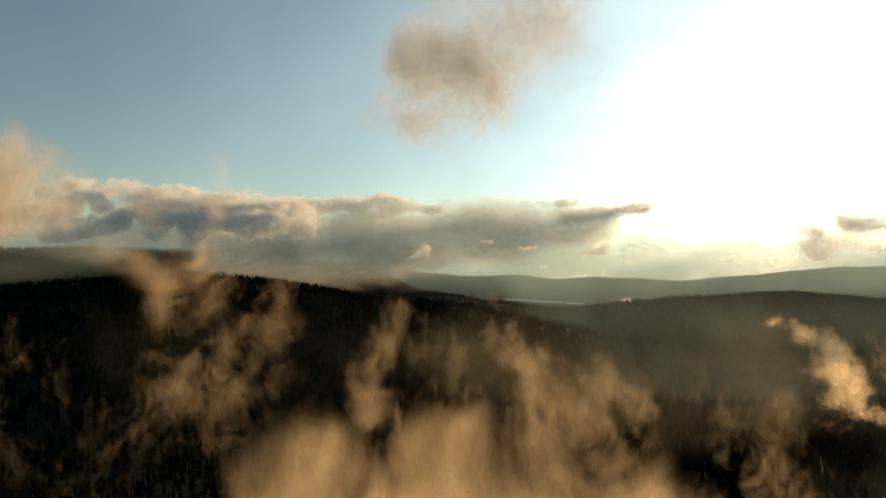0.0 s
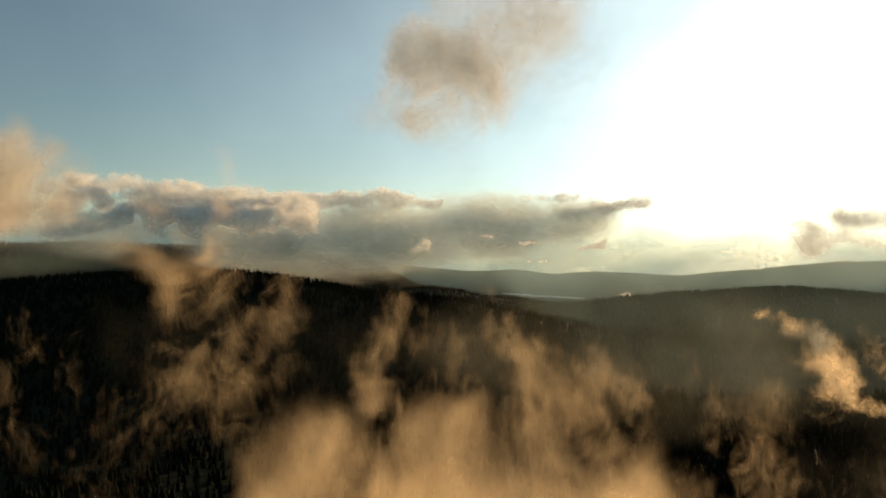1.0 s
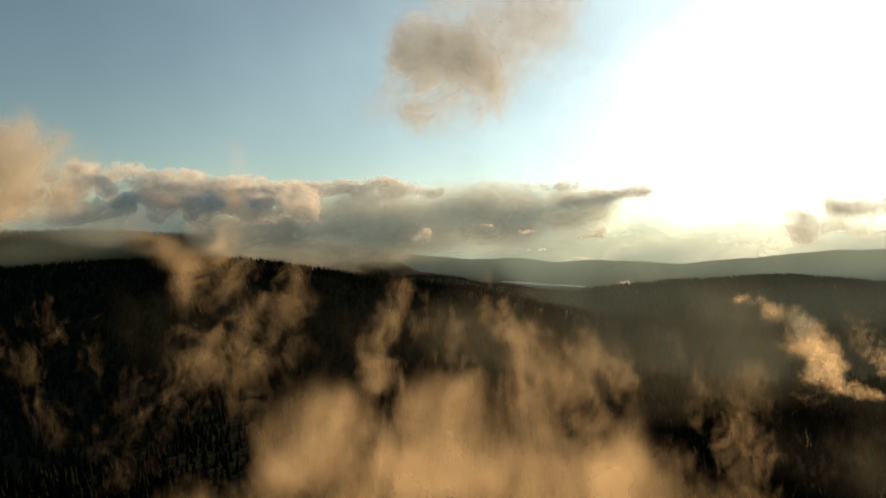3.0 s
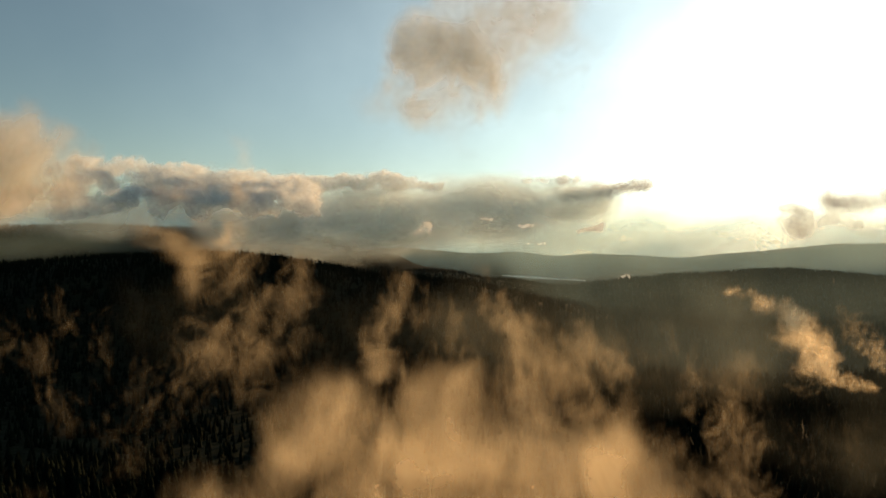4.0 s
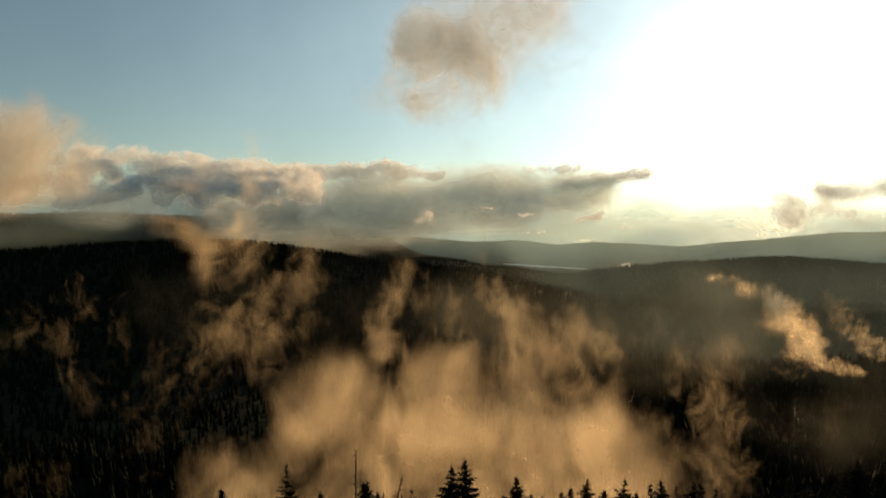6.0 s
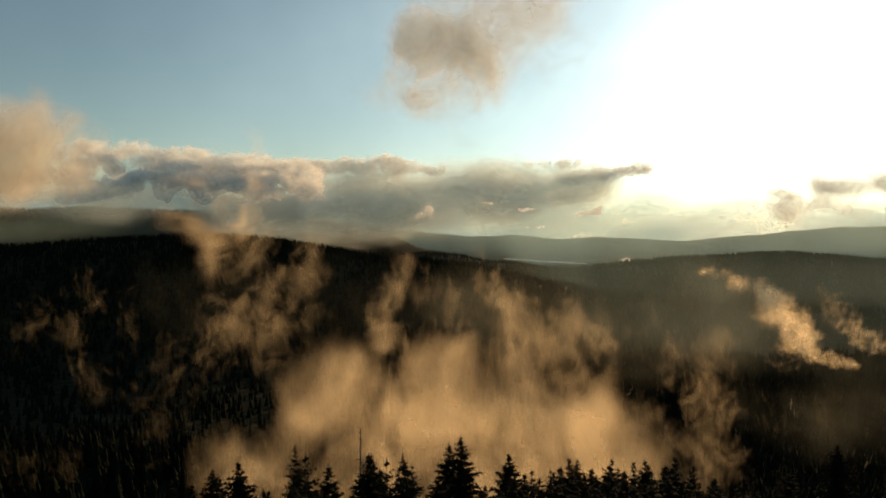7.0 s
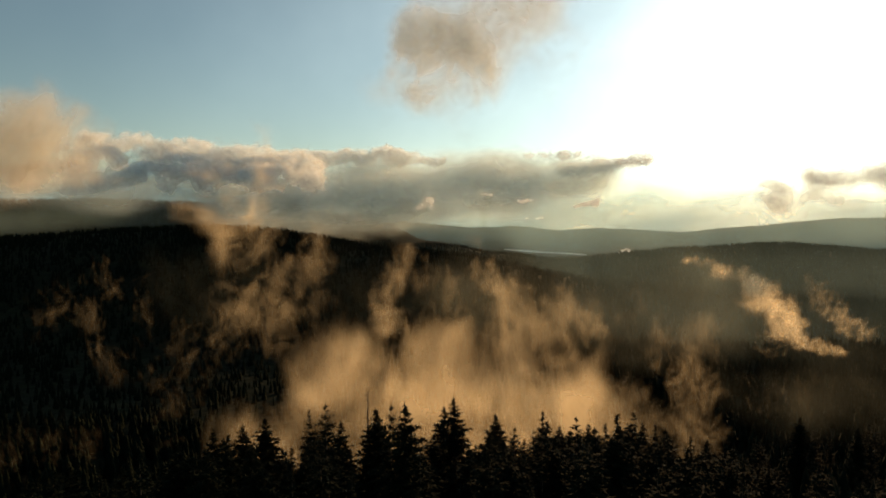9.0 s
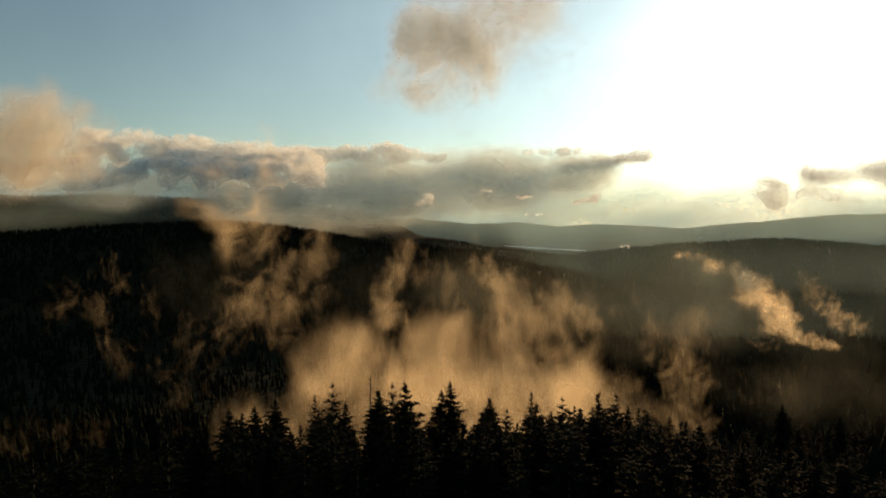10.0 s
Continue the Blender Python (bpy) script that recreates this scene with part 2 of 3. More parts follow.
def vapour_body(name, mat, strands, deep, gap, step, warp, label, category, seed, lumps=0.0):
    """A body of vapour round strands (x, y, z, radius at both ends, density), sliced into many thin wavy layers.
    deep: its depth against its width; gap: between layers; warp: size and strength of its swirls; lumps: how heaped it is."""
    rows = np.array(strands, float)
    ends = np.concatenate([rows[:, 0:4], rows[:, 4:8]])
    big = ends[:, 3]
    lo = (ends[:, :3] - big[:, None] * (1, deep, 1)).min(0) - np.array((1, 0.2, 1)) * warp[1] * 0.8
    hi = (ends[:, :3] + big[:, None] * (1, deep, 1)).max(0) + np.array((1, 0.2, 1)) * warp[1] * 0.8
    count = max(2, int((hi[1] - lo[1]) / gap))
    xs, zs = np.arange(lo[0], hi[0] + step, step), np.arange(lo[2], hi[2] + step, step)
    V, D, Q = [], [], []
    base = 0
    for k in range(count):
        X, Z = np.meshgrid(xs, zs)
        p = np.stack([X.ravel(), np.full(X.size, lo[1] + (k + 0.5) * (hi[1] - lo[1]) / count), Z.ravel()], -1)
        p[:, 1] += gap * 0.9 * (layered_noise(p / (step * 9) + 31.7 * k, seed) - 0.5)
        swirl = np.stack([layered_noise(p / warp[0] + 17.3 * a, seed + 5 + a) for a in range(3)], -1) - 0.5
        w = p + swirl * 2 * warp[1] * (1, 0.5, 1)
        keep = np.ones(len(p))
        for x0, y0, z0, r0, x1, y1, z1, r1, s in rows:
            a, way = np.array([x0, y0 / deep, z0]), np.array([x1 - x0, (y1 - y0) / deep, z1 - z0])
            rel = w * (1, 1 / deep, 1) - a
            t = np.clip(rel @ way / max(way @ way, 1e-6), 0, 1)
            d = np.linalg.norm(rel - t[:, None] * way, axis=1) / (r0 + (r1 - r0) * t)
            keep *= 1 - s * np.clip(1 - d * d, 0, 1)
        dense = 1 - keep
        if lumps:
            dense = np.clip(dense * (1 + lumps) - lumps * np.abs(2 * layered_noise(p / (warp[0] * 0.6), seed + 9) - 1) * 2, 0, 1)
        q = np.arange(X.size).reshape(X.shape)
        q = np.stack([q[:-1, :-1], q[:-1, 1:], q[1:, 1:], q[1:, :-1]], -1).reshape(-1, 4)
        q = q[dense[q].max(1) > 0.01]
        used, back = np.unique(q, return_inverse=True)
        V.append(p[used])
        D.append(dense[used])
        Q.append(back.reshape(-1, 4) + base)
        base += len(used)
    q = np.concatenate(Q)
    ob = mesh_np(name, np.concatenate(V), np.concatenate([q[:, [0, 1, 2]], q[:, [0, 2, 3]]]), mat, True)
    ob.data.attributes.new("vapour", "FLOAT", "POINT").data.foreach_set("value", np.concatenate(D).astype(np.float32))
    return tagged(ob, label, category, kind="stuff")


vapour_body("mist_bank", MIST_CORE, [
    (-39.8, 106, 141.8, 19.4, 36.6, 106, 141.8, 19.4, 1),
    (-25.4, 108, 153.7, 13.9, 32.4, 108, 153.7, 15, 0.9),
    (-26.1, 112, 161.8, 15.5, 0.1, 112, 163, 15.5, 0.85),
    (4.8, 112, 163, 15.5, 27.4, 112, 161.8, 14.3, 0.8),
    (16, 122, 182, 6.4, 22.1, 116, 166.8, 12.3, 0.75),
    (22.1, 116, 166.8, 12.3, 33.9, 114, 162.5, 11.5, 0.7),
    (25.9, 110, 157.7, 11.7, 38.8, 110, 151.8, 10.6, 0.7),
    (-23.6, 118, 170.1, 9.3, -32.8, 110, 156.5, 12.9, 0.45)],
    0.35, 5, 1.6, (16, 5), "dense mist over the valley forest, golden sunlight in its colour", "mist", 34)
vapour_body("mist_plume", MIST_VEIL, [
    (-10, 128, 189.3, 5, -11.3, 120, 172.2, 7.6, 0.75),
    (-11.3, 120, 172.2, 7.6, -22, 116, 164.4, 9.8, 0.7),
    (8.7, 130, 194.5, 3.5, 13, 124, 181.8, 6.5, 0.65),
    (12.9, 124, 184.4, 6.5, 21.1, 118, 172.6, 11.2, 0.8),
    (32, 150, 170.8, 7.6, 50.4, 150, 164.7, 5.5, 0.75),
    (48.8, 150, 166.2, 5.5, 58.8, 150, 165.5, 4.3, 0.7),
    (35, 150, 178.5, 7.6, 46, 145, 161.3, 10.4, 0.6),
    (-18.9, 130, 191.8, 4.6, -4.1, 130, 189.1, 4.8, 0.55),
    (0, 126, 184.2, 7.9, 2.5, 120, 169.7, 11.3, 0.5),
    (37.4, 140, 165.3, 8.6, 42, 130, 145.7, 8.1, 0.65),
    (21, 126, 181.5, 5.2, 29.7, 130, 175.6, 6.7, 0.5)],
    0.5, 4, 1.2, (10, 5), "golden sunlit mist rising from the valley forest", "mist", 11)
vapour_body("mist_veil", MIST_VEIL, [
    (-29.6, 130, 193.2, 8.1, -51.3, 130, 177, 12.1, 0.6),
    (-52.6, 130, 177, 12.1, -57.1, 124, 163.6, 11.7, 0.45),
    (-44.4, 125, 171.2, 11.7, -33.9, 125, 176.4, 10.4, 0.5),
    (-100.9, 150, 175.4, 16.8, -98.1, 150, 158.5, 13.8, 0.4),
    (-116.3, 150, 166.2, 13.8, -110.1, 150, 178.5, 12.2, 0.35),
    (-72, 140, 168.2, 14.4, -74.2, 135, 146.7, 16.8, 0.35),
    (-108.5, 140, 133.4, 13, -121.6, 140, 129, 14.5, 0.4)],
    0.5, 5, 1.5, (12, 6), "thin brown mist drifting over the dark slope", "mist", 14)
vapour_body("mist_plume", MIST_VEIL, [
    (-56.3, 150, 218.1, 13.7, -64, 150, 204.4, 18.3, 0.5),
    (-65.6, 150, 204.4, 18.3, -57.3, 148, 192.3, 16.6, 0.48),
    (-58.1, 148, 193.8, 15.1, -50.5, 145, 176.2, 11.9, 0.35)],
    0.6, 3, 1.5, (12, 6), "brown plume of mist rising over the ridge", "mist", 44)
vapour_body("mist_veil", MIST_VEIL, [
    (51.7, 140, 179.8, 6.5, 54.6, 140, 168.2, 7.9, 0.45),
    (65.6, 150, 169.3, 7.6, 68.8, 150, 155.5, 10, 0.6),
    (82.5, 150, 166.2, 9.2, 73.5, 140, 150.9, 11.5, 0.65),
    (73.5, 140, 150.9, 11.5, 71.8, 130, 140.3, 12.2, 0.6),
    (50.1, 130, 148.5, 12.2, 68.1, 125, 139.6, 13.1, 0.55),
    (102.5, 170, 141.7, 13.7, 119.7, 170, 136.5, 15.4, 0.3)],
    0.5, 5, 1.5, (10, 6), "thin brown mist among the valley trees", "mist", 15)
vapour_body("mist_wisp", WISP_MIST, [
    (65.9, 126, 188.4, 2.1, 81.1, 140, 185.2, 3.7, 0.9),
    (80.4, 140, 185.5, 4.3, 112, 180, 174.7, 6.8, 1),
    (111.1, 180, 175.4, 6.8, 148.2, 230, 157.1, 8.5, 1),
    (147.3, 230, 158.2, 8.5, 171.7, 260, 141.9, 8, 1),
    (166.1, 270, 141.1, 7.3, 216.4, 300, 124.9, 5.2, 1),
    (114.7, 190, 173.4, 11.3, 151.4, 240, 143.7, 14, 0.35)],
    0.6, 7, 1.4, (9, 4), "bright wisp of mist over the hillside, golden sunlight in its colour", "mist", 12)
vapour_body("mist_wisp", WISP_MIST, [
    (171.4, 250, 168.3, 8.2, 190.5, 260, 149.4, 10.1, 0.5),
    (188, 260, 152, 9.6, 213, 270, 139.8, 9.4, 0.8)],
    0.6, 8, 1.6, (10, 5), "faint wisp of mist over the hillside, golden sunlight in its colour", "mist", 16)
vapour_body("mist_wisp", BILLOW, [
    (448, 1880, 55, 12, 514, 1890, 66, 14, 0.9),
    (505, 1890, 64, 14, 560, 1890, 81, 19, 1)],
    1, 5, 3, (24, 8), "bright wisp of mist at the foot of a far hill", "mist", 17)
vapour_body("cloud", SCUD, [
    (-10.7, 236, 269.2, 20.5, 18.9, 236, 263.1, 19.4, 1),
    (-16.1, 232, 273.7, 13.5, 4.1, 232, 273.7, 15.7, 0.6),
    (4.1, 236, 283.9, 25, 33.7, 236, 290.7, 31.8, 0.6),
    (25, 240, 273.8, 27.8, 50.4, 240, 271.4, 32.4, 0.35),
    (-36, 230, 255.9, 11.1, -13.9, 232, 260.3, 15.7, 0.5),
    (-9.4, 232, 250.3, 13.5, 13.2, 234, 252.9, 14.7, 0.5),
    (-19, 240, 239.2, 18.6, 11.1, 240, 242.6, 18.6, 0.2)],
    0.7, 3.5, 2.2, (24, 9), "low scud cloud, grey brown with bright edges", "cloud", 13)
vapour_body("cloud", TAN, [
    (-400.5, 500, 255, 55.7, -321.6, 500, 257.3, 48.7, 1),
    (-372.3, 500, 280.5, 32.4, -307.4, 500, 280.5, 27.8, 0.8),
    (-337.2, 500, 308.2, 13.9, -325.8, 500, 294.3, 20.8, 0.7),
    (-363.7, 500, 234.2, 32.5, -298.6, 500, 238.8, 25.5, 0.6),
    (-401.2, 500, 211, 27.9, -350.1, 500, 211, 18.6, 0.3)],
    0.6, 9, 5, (40, 13), "soft tan cloud lit by the low sun", "cloud", 18)
vapour_body("cloud", SCUD, [
    (190.7, 336, 212.3, 10.8, 204.5, 338, 209.8, 12.2, 1),
    (195.7, 336, 216.1, 9.5, 201.4, 338, 209.2, 10.9, 0.8)],
    0.6, 2.5, 1.4, (12, 4), "small brown cloud puff below the sun", "cloud", 19)
vapour_body("cloud", SCUD, [
    (257.6, 400, 225, 12.7, 328.8, 400, 227.6, 18, 1),
    (250.3, 400, 212.6, 7.5, 291.6, 400, 207, 9, 0.8)],
    0.9, 4, 2.4, (16, 6), "grey cloud bank with a bright lower rim", "cloud", 20)
vapour_body("cloud", SCUD, [
    (88.2, 146, 233.9, 2.4, 92.4, 146, 229.2, 3.3, 0.8),
    (112.5, 160, 219.2, 3.5, 128.5, 160, 220.8, 4.5, 0.5)],
    0.9, 1.6, 0.8, (6, 2), "faint grey shred of cloud before the sun", "cloud", 35)


def heaps(seed, count, x0, x1, y0, y1, top0, top1, small, large, below):
    """Round lumps of a cloud bank: strands of no length, from x0 to x1, that rise to about the given tops."""
    r = random.Random(seed)
    rows = []
    for k in range(count):
        a = (k + r.random()) / count
        size = r.uniform(small, large)
        x, y = x0 + a * (x1 - x0), y0 + a * (y1 - y0) + r.gauss(0, 12)
        z = top0 + a * (top1 - top0) - size * 0.8 - below * r.random() ** 1.5
        rows.append((x, y, z, size, x + r.gauss(0, 14), y, z - 3, size * r.uniform(0.7, 1.0), r.uniform(0.75, 1.0)))
    return rows


for seed, y, left, top0, top1, below in ((1, 1080, -0.58, 352, 322, 24), (2, 1010, -0.60, 326, 300, 26), (3, 940, -0.74, 288, 282, 22)):
    vapour_body("cloud_bank", BILLOW, heaps(seed, 96, left * y, -0.22 * y, y - 30, y + 60, top0, top1, 10, 26, below),
                0.8, 11, 5, (28, 12), "heaped grey and tan cloud bank behind the ridge", "cloud", 50 + seed)

vapour_body("cloud_bank", SLAB, [
    (-478, 1450, 224, 105, -141, 1500, 245, 109, 1),
    (-182, 1500, 255, 103, 168, 1600, 273, 95, 1),
    (110, 1600, 282, 87, 428, 1720, 303, 71, 0.9),
    (335, 1720, 306, 62, 594, 1800, 337, 23, 0.6),
    (-304, 1500, 198, 81, 322, 1650, 220, 75, 0.4)],
    3, 36, 8, (160, 26), "long smooth grey cloud with a bright upper rim", "cloud", 23)
vapour_body("cloud_bank", BILLOW, [
    (-380, 1380, 328, 22, -284, 1400, 322, 28, 0.9),
    (-284, 1400, 322, 28, -109, 1440, 331, 29, 1),
    (-122, 1440, 331, 26, -5, 1460, 327, 17, 0.9),
    (196, 1600, 348, 13, 362, 1700, 360, 17, 0.8),
    (331, 1700, 320, 28, 579, 1780, 348, 27, 0.9)],
    1.2, 14, 4, (50, 18), "row of small bright cloud heaps on a long cloud", "cloud", 27, lumps=0.3)
vapour_body("cloud", BILLOW, [
    (-28, 620, 206, 5, -19, 620, 212, 7, 0.75),
    (-16, 620, 216, 6, -12, 620, 208, 4, 0.7)],
    1.2, 3, 1.2, (11, 4.5), "small sunlit pinkish cloud below the long cloud", "cloud", 28)
vapour_body("cloud", BILLOW, [
    (38, 620, 223, 3, 49, 620, 222, 3, 0.8),
    (78, 620, 212, 3, 101, 620, 213, 4, 0.8),
    (135, 620, 208, 5, 161, 620, 213, 7, 0.9),
    (84, 620, 196, 2, 104, 620, 196, 3, 0.8)],
    1.2, 3, 1.2, (11, 4.5), "small pale cloud scraps below the long cloud", "cloud", 29)
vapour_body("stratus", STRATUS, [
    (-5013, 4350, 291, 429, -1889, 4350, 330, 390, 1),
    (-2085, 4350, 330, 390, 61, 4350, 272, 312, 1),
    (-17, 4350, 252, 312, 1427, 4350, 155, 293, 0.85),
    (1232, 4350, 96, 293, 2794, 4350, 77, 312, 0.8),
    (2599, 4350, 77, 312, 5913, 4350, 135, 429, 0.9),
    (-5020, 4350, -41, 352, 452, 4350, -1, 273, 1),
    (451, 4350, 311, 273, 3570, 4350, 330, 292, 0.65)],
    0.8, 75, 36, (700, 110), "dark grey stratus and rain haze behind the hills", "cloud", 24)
vapour_body("cloud_bank", SHADED_BASE, [
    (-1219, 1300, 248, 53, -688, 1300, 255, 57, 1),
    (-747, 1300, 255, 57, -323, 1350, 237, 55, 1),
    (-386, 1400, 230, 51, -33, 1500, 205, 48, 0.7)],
    1.2, 40, 12, (160, 24), "base of the cloud bank with its shade in the colour", "cloud", 45)
vapour_body("haze", HAZE, [
    (-1173, 1250, 204, 68, -152, 1250, 193, 57, 1)],
    0.8, 50, 14, (200, 30), "dim haze behind the long ridge", "haze", 46)
vapour_body("haze", HAZE, [
    (-742, 2900, 131, 157, 563, 2900, 131, 209, 0.9),
    (432, 2900, 131, 209, 3170, 2900, 157, 261, 1)],
    1.2, 55, 26, (500, 60), "pale haze hanging over the far hills", "haze", 21)
vapour_body("haze", HAZE, [
    (217, 1100, 118, 90, 1018, 1100, 103, 120, 0.6),
    (-310, 1200, 133, 44, 226, 1150, 104, 84, 0.35)],
    2.5, 140, 16, (300, 40), "faint haze before the rounded hill", "haze", 25)
vapour_body("haze", HAZE, [
    (148, 600, 121, 61, 509, 600, 99, 89, 0.5)],
    2, 110, 10, (200, 30), "faint brown haze over the valley", "haze", 31)
vapour_body("haze", VALLEY_HAZE, [
    (16.9, 220, 169.6, 25.8, 111.7, 220, 156.7, 30.2, 0.9),
    (100.9, 220, 156.7, 28, 208.9, 220, 143.7, 34.5, 0.35),
    (-103.8, 220, 169.6, 23.7, 16.9, 220, 161, 23.7, 0.3)],
    0.8, 18, 5, (50, 12), "thin brown haze drifting over the valley", "haze", 40)
vapour_body("haze", VALLEY_HAZE, [
    (60.1, 130, 149.5, 9.6, 105.7, 140, 145, 11.9, 0.45),
    (102.3, 140, 145, 11.9, 182.2, 160, 137.2, 16.9, 0.45)],
    0.8, 12, 4, (40, 10), "thin brown haze among the trees of the valley", "haze", 41)
vapour_body("haze", HAZE, [
    (-260, 1280, 239, 81, 251, 1280, 245, 104, 0.6),
    (193, 1280, 239, 104, 831, 1280, 221, 104, 0.6)],
    0.8, 60, 14, (200, 40), "pale sunlit haze before the long cloud", "haze", 26)

# ---- forest ----
def conifer_meshes(seed, height, spread, gap=0.42, fill=1.0, bare=0.0, lean=0.0):
    """Trunk and crown of one conifer, its foot at the origin."""
    r = random.Random(seed)
    bm = bmesh.new()
    rings = []
    sides = 7
    for k in range(9):
        h = height * k / 8
        rad = 0.26 * (1 - k / 8) ** 0.9 + 0.012
        sway = lean * (k / 8) ** 2
        rings.append([bm.verts.new((sway + rad * math.cos(2 * math.pi * j / sides), rad * math.sin(2 * math.pi * j / sides), h)) for j in range(sides)])
    for lo, hi in zip(rings, rings[1:]):
        for j in range(sides):
            bm.faces.new((lo[j], lo[(j + 1) % sides], hi[(j + 1) % sides], hi[j]))
    trunk = bpy.data.meshes.new("trunk")
    bm.to_mesh(trunk)
    bm.free()
    V, F = [], []

    def tri(a, b, c):
        F.append((len(V), len(V) + 1, len(V) + 2))
        V.extend((a, b, c))

    def sprig(base, way, length, width):
        way = way.normalized()
        side = way.cross(Vector((r.gauss(0, 0.5), r.gauss(0, 0.5), 1))).normalized() * width
        tri(base - side, base + side, base + way * length)

    depth = 0.15
    while depth < height * 0.86:
        z = height - depth
        reach = max(0.12, spread * (1 - math.exp(-0.62 * depth / spread)) * r.uniform(0.75, 1.15))
        count = 6 if depth < 2.5 else 8
        coarse = depth > height * 0.5
        turn0 = r.random() * 6.28
        for b in range(count):
            if r.random() < bare:
                continue
            ang = turn0 + b * 6.283 / count + r.gauss(0, 0.25)
            length = reach * r.uniform(0.7, 1.15)
            rise = 0.5 - 0.7 * min(1, depth / (height * 0.3)) + r.gauss(0, 0.1)
            out = Vector((math.cos(ang), math.sin(ang), 0))
            foot = Vector((lean * (z / height) ** 2, 0, z + r.gauss(0, 0.08)))
            steps = max(2, int(length / (0.40 if coarse else 0.22)))
            for s in range(steps + 1):
                f = s / steps
                p = foot + out * (length * f) + Vector((0, 0, length * (rise * f - 0.25 * f * f + 0.12 * f ** 3)))
                size = (0.75 if coarse else 0.46) * fill * (1 - 0.3 * f) * min(1.0, 0.4 + 0.6 * length)
                for sgn in (-1, 1):
                    sideways = Vector((-out.y, out.x, 0)) * sgn
                    sprig(p, out * r.uniform(0.5, 1.0) + sideways * r.uniform(0.6, 1.2) + Vector((0, 0, r.uniform(-0.5, 0.25))),
                          size * r.uniform(0.7, 1.3), size * 0.30)
                sprig(p, out + Vector((0, 0, r.uniform(-0.9, 0.5))), size, size * 0.32)
        depth += gap * (1.5 if coarse else 1.0) * r.uniform(0.75, 1.25)
    for k in range(4):
        sprig(Vector((lean, 0, height - 0.35 + 0.1 * k)), Vector((r.gauss(0, 0.15), r.gauss(0, 0.15), 1)), 0.42, 0.05)
    crown = bpy.data.meshes.new("crown")
    crown.from_pydata(V, [], F)
    trunk.materials.append(BARK)
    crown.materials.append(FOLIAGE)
    return trunk, crown


def conifer(label, *args, **kw):
    root = tagged(new("conifer"), label, "tree", "conifers of the near hill")
    for name, me in zip(("trunk", "crown"), conifer_meshes(*args, **kw)):
        new(name, me).parent = root
    return root


def snag(seed, height, lean):
    """A dead conifer: a bare pole with short broken branches, each a part."""
    r = random.Random(seed)
    root = tagged(new("dead_tree"), "bare dead conifer with short broken branches", "tree", "dead trees of the near hill")
    bm = bmesh.new()
    prev = None
    for k in range(10):
        h, rad = height * k / 9, 0.20 * (1 - k / 9) + 0.045
        ring = [bm.verts.new((lean * (k / 9) ** 2 + rad * math.cos(j * 1.0472), rad * math.sin(j * 1.0472), h)) for j in range(6)]
        if prev:
            for j in range(6):
                bm.faces.new((prev[j], prev[(j + 1) % 6], ring[(j + 1) % 6], ring[j]))
        prev = ring
    link_bm("trunk", bm, DEADWOOD, root)
    for k in range(34):
        h = height * (0.55 + 0.43 * k / 33)
        length = (0.35 + 1.3 * (1 - k / 33)) * r.uniform(0.5, 1.2)
        ang = r.random() * 6.28
        a = Vector((lean * (h / height) ** 2, 0, h))
        mid = a + Vector((math.cos(ang), math.sin(ang), -0.15)) * length * 0.6
        end = mid + Vector((math.cos(ang + r.gauss(0, 0.5)), math.sin(ang + r.gauss(0, 0.5)), r.uniform(-0.4, 0.5))) * length * 0.45
        bm = bmesh.new()
        last = None
        for p, rad in ((a, 0.06), (mid, 0.045), (end, 0.018)):
            ring = [bm.verts.new(p + Vector((rad * math.cos(j * 2.094), 0, rad * math.sin(j * 2.094)))) for j in range(3)]
            if last:
                for j in range(3):
                    bm.faces.new((last[j], last[(j + 1) % 3], ring[(j + 1) % 3], ring[j]))
            last = ring
        link_bm("branch", bm, DEADWOOD, root)
    return root


KINDS = [
    conifer("dense dark green spruce on the near hill", 1, 22, 3.6, gap=0.36, fill=1.25),
    conifer("dense dark green spruce on the near hill", 2, 22, 3.1, gap=0.36, fill=1.2),
    conifer("slender dark fir on the near hill", 3, 22, 1.7, gap=0.40, fill=1.0),
    conifer("open fir with spaced whorls on the near hill", 4, 22, 4.0, gap=0.62, fill=1.0, bare=0.12),
    conifer("ragged broad fir on the near hill", 5, 22, 4.4, gap=0.5, fill=1.3, bare=0.2, lean=0.5),
    conifer("bushy dark spruce on the near hill", 6, 22, 4.0, gap=0.34, fill=1.3),
]
FIRST = set()
# Trees of the crest: x, y, height of the tip, kind.
CREST = [
    (-2.6, 6.9, 185.3, 3), (10.8, 16, 181.6, 2), (17.8, 11.1, 183.4, 4), (15.9, 9, 183.0, 5),
    (-7.4, 9.4, 184.7, 3), (-16.4, 42, 174.2, 2), (3.5, 26.5, 180.4, 0), (12.2, 22.7, 179.1, 1), (20.6, 21.5, 180.3, 4),
    (-0.4, 6.3, 185.8, 1), (14.3, 16.6, 181.2, 3), (7.3, 30.4, 177.1, 5), (-16.9, 23.4, 179.2, 5), (0.7, 32.2, 177.5, 1),
    (25.1, 20.8, 178.3, 0), (-19.2, 24, 178.2, 0), (-22, 22, 177.0, 1), (-13.5, 30, 175.5, 3), (-10, 24, 178.5, 1),
    (-4, 18, 181.6, 5), (9.5, 28, 176.6, 3), (17.0, 24, 177.8, 2), (22.0, 26, 177.3, 5), (28, 24, 177.0, 2), (31, 28, 175.0, 1),
    (-5, 22, 180.0, 0), (18.5, 20, 178.2, 0), (-24.5, 21, 174.6, 2), (6.0, 20, 179.2, 5),
]
rt = random.Random(3)


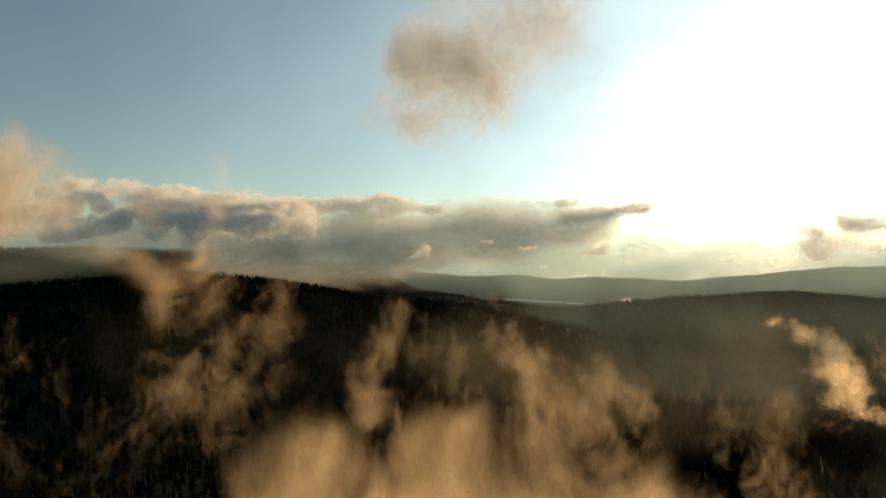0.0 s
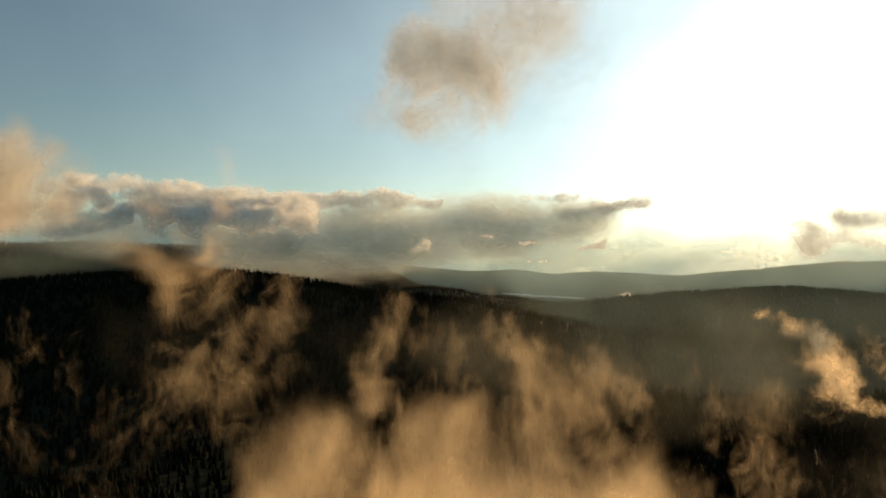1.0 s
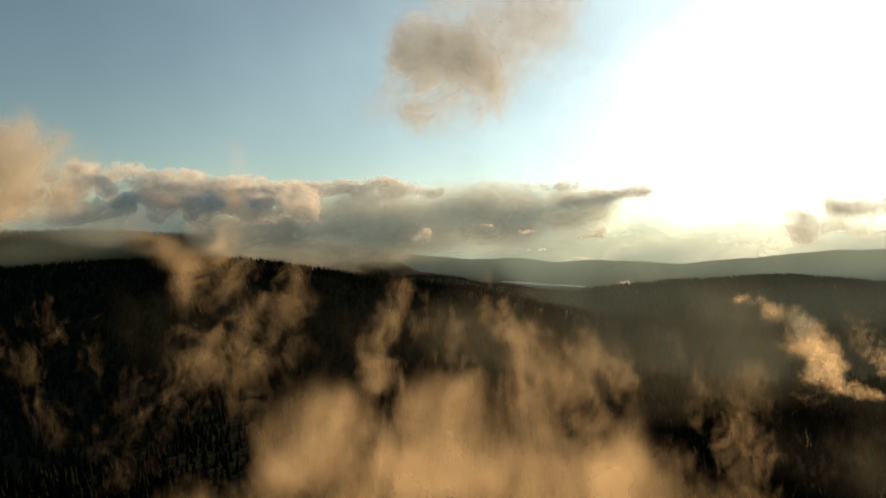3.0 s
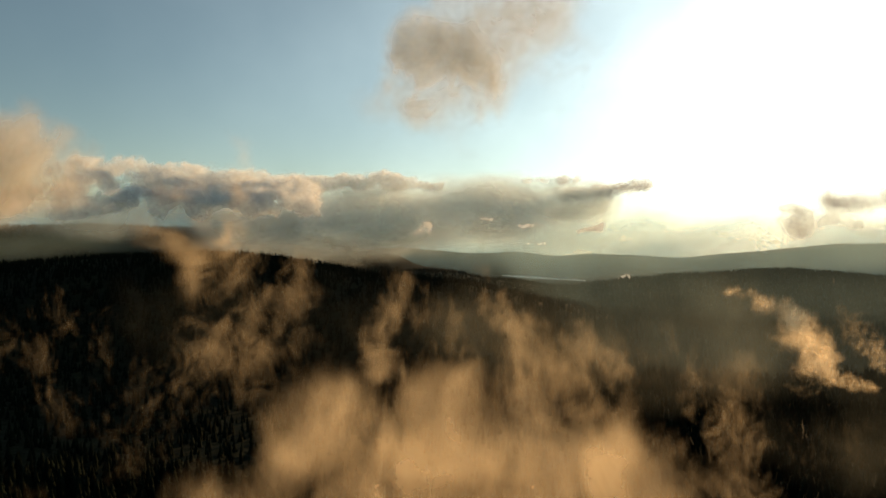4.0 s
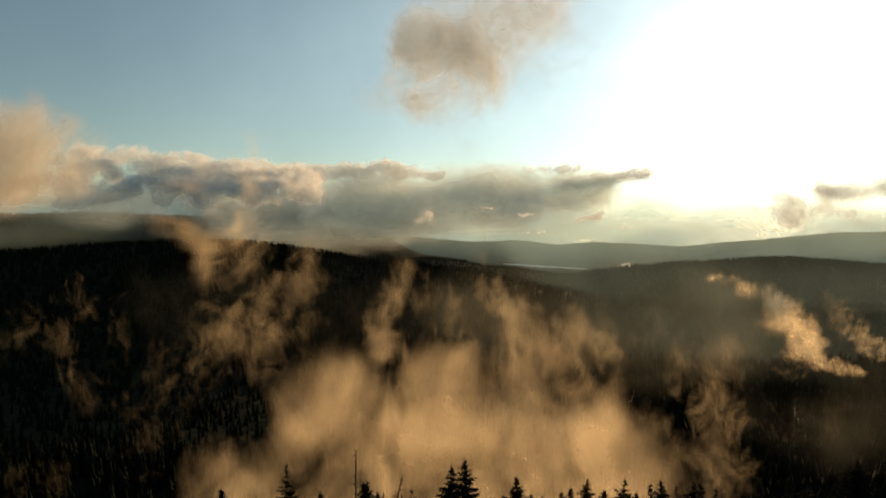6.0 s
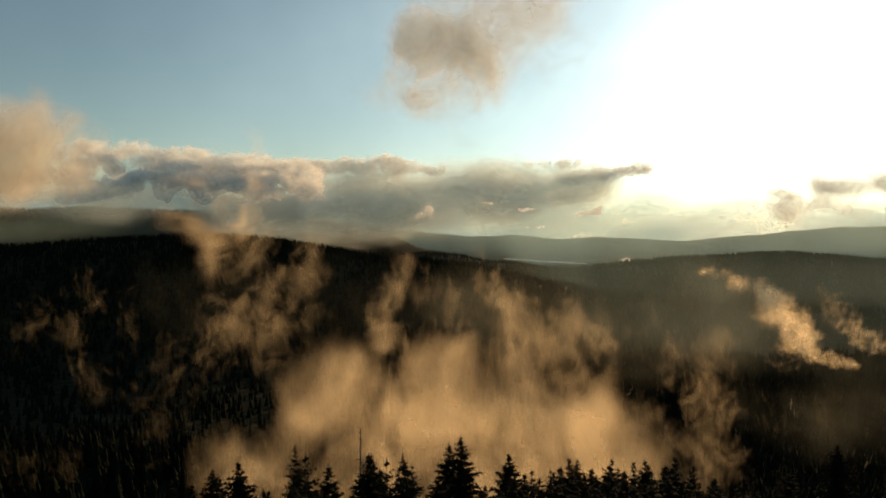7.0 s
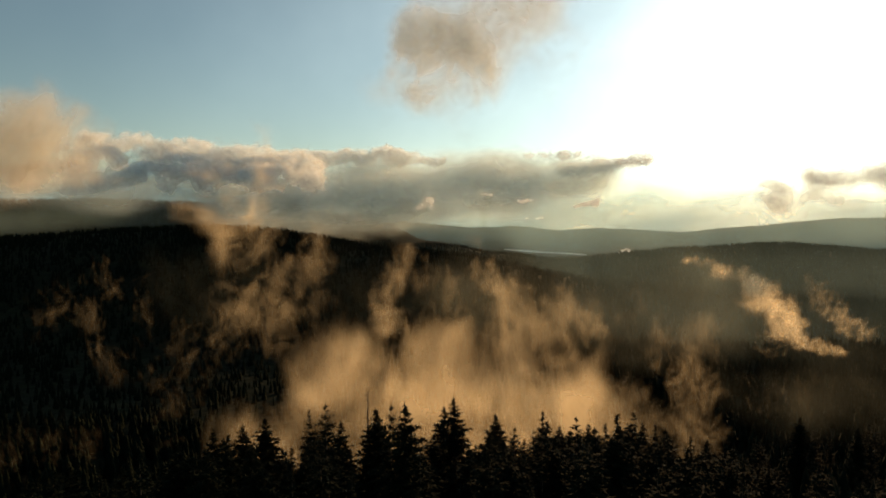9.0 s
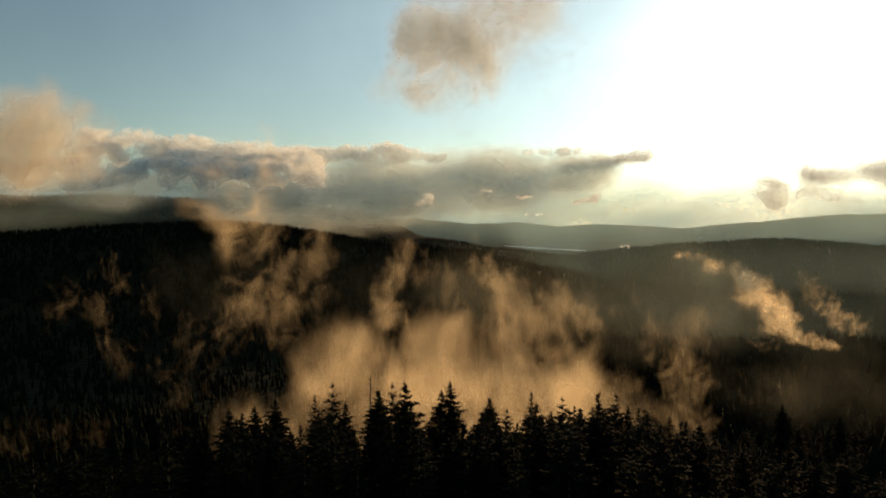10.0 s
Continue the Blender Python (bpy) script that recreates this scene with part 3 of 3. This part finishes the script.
def plant(x, y, tip, kind):
    z = float(land(x, y)) - 0.4
    k = max(0.45, (tip - z) / 22)
    src = KINDS[kind]
    w = min(k, 1.0) * rt.uniform(0.92, 1.1)
    m = pose(x, y, z, rt.uniform(-2, 2), rt.uniform(-2, 2), rt.uniform(0, 360)) @ Matrix.Diagonal((w, w, k, 1))
    if kind not in FIRST:
        FIRST.add(kind)
        src.matrix_world = m
        return
    made = copy_thing(src, pose(0, 0, 0))
    made.matrix_basis = m


for row in CREST:
    plant(*row)
placed = [(x, y) for x, y, _, _ in CREST]
tries = 0
while len(placed) < 298 and tries < 20000:
    tries += 1
    if len(placed) < 250:
        x, y = rt.uniform(-46, 44), rt.uniform(2, 50)
    else:
        x, y = rt.uniform(25, 175), rt.uniform(45, 165)
    if min((x - a) ** 2 + (y - b) ** 2 for a, b in placed) < (6.5 if len(placed) < 250 else 50):
        continue
    z = float(land(x, y))
    tip = z + rt.uniform(20, 26)
    cap = 200.5 - 0.318 * (y + 47) if abs(x - 3) < 27 else 200 - 0.37 * (y + 47)
    if y < 70 and tip > cap:
        tip = cap - 6 * rt.random() ** 1.5
        if tip - z < 9:
            continue
    placed.append((x, y))
    plant(x, y, tip, rt.choice((0, 0, 1, 1, 2, 3, 4, 5, 5)))

pole = snag(7, 22, 0.1)
pole.matrix_world = pose(-6.9, 27.3, 158.8, 0, 0, 20)
pole = snag(8, 16, 1.3)
pole.matrix_world = pose(-5.2, 32, 160.6, 0, 3, 10)


def far_forest(name, x0, x1, y0, y1, count, tall, seed, label, tiers=3, sides=5):
    """Ragged conifers over a hillside, each of several drooping tiers, all in one mesh."""
    r = np.random.default_rng(seed)
    x, y = r.uniform(x0, x1, count), r.uniform(y0, y1, count)
    z = land(x, y) - 0.6
    h = tall * r.uniform(0.55, 1.2, count)
    w = h * r.uniform(0.15, 0.23, count)
    V, F = [], []
    base = 0
    for n in range(tiers):
        lo = 0.08 + 0.84 * n / tiers
        hi = min(1.0, lo + 0.55 * (1 - lo) + 1.1 / tiers * 0.6)
        wide = (1 - lo) ** 0.8
        ang = (np.arange(sides) * 2 * np.pi / sides)[None] + r.uniform(0, 6.28, count)[:, None]
        rad = w[:, None] * wide * r.uniform(0.5, 1.3, (count, sides))
        ring = np.stack([x[:, None] + rad * np.cos(ang), y[:, None] + rad * np.sin(ang),
                         (z + h * lo)[:, None] + h[:, None] * r.uniform(-0.05, 0.05, (count, sides))], -1)
        tip = np.stack([x, y, z + h * (hi if n < tiers - 1 else 1.0)], -1)[:, None]
        V.append(np.concatenate([ring, tip], 1).reshape(-1, 3))
        k = np.arange(sides)
        f = np.stack([k, (k + 1) % sides, np.full(sides, sides)], -1)[None] + (np.arange(count) * (sides + 1))[:, None, None]
        F.append(f.reshape(-1, 3) + base)
        base += count * (sides + 1)
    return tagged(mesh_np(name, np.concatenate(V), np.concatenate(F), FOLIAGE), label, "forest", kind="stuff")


far_forest("forest", -1100, 500, 330, 1150, 22000, 10.5, 31, "dark conifer forest covering the long ridge")
far_forest("forest", 250, 1350, 1250, 1800, 9000, 15, 32, "conifer forest on the rounded hill")
far_forest("forest", -400, 700, 1750, 2200, 5000, 12, 33, "conifer forest on a low far ridge")
far_forest("forest", -1900, -200, 2150, 2450, 5000, 13, 43, "conifer forest on a hill raised as shade under the clouds")
far_forest("forest", 120, 700, 190, 900, 6000, 16, 34, "conifer forest in the valley", 5, 6)
far_forest("forest", 300, 1400, 850, 1300, 7000, 16, 38, "conifer forest in the far valley")
far_forest("forest", -420, -85, -60, 330, 3500, 16, 35, "dark conifer forest on the flank of the near hill", 8, 7)
far_forest("forest", -85, 130, 175, 330, 1200, 16, 36, "dark conifer forest below the near hill", 7, 7)
far_forest("forest", -60, 55, 12, 60, 900, 13, 39, "young conifers between the trees of the near hill", 9, 8)
far_forest("forest", 20, 200, 50, 190, 900, 14, 37, "dark conifers on the flank of the near hill", 9, 8)

# ---- lake ----
bm = bmesh.new()
ring = []
for k in range(64):
    a = k * 2 * math.pi / 64
    along_shore, across = math.cos(a), math.sin(a)
    wide = 62 * (1 + 0.2 * math.sin(3 * a + 1) + 0.1 * math.sin(7 * a))
    ring.append(bm.verts.new((478 + 172 * along_shore + wide * 0.3 * across, 3060 - 215 * along_shore + wide * across, 12)))
bm.faces.new(ring)
WATER, t, o = material("lake_water")
s = t.nodes.new("ShaderNodeBsdfPrincipled")
s.inputs["Base Color"].default_value = (0.02, 0.03, 0.03, 1)
s.inputs["Roughness"].default_value = 0.30
bump = t.nodes.new("ShaderNodeBump")
bump.inputs["Distance"].default_value = 1.2
g = t.nodes.new("ShaderNodeNewGeometry")
t.links.new(noise_out(t, 0.25, 4, 0.6, g.outputs["Position"]), bump.inputs["Height"])
t.links.new(bump.outputs[0], s.inputs["Normal"])
t.links.new(s.outputs[0], o.inputs["Surface"])
tagged(link_bm("lake", bm, WATER), "still pale lake between far wooded hills", "lake", kind="structure")
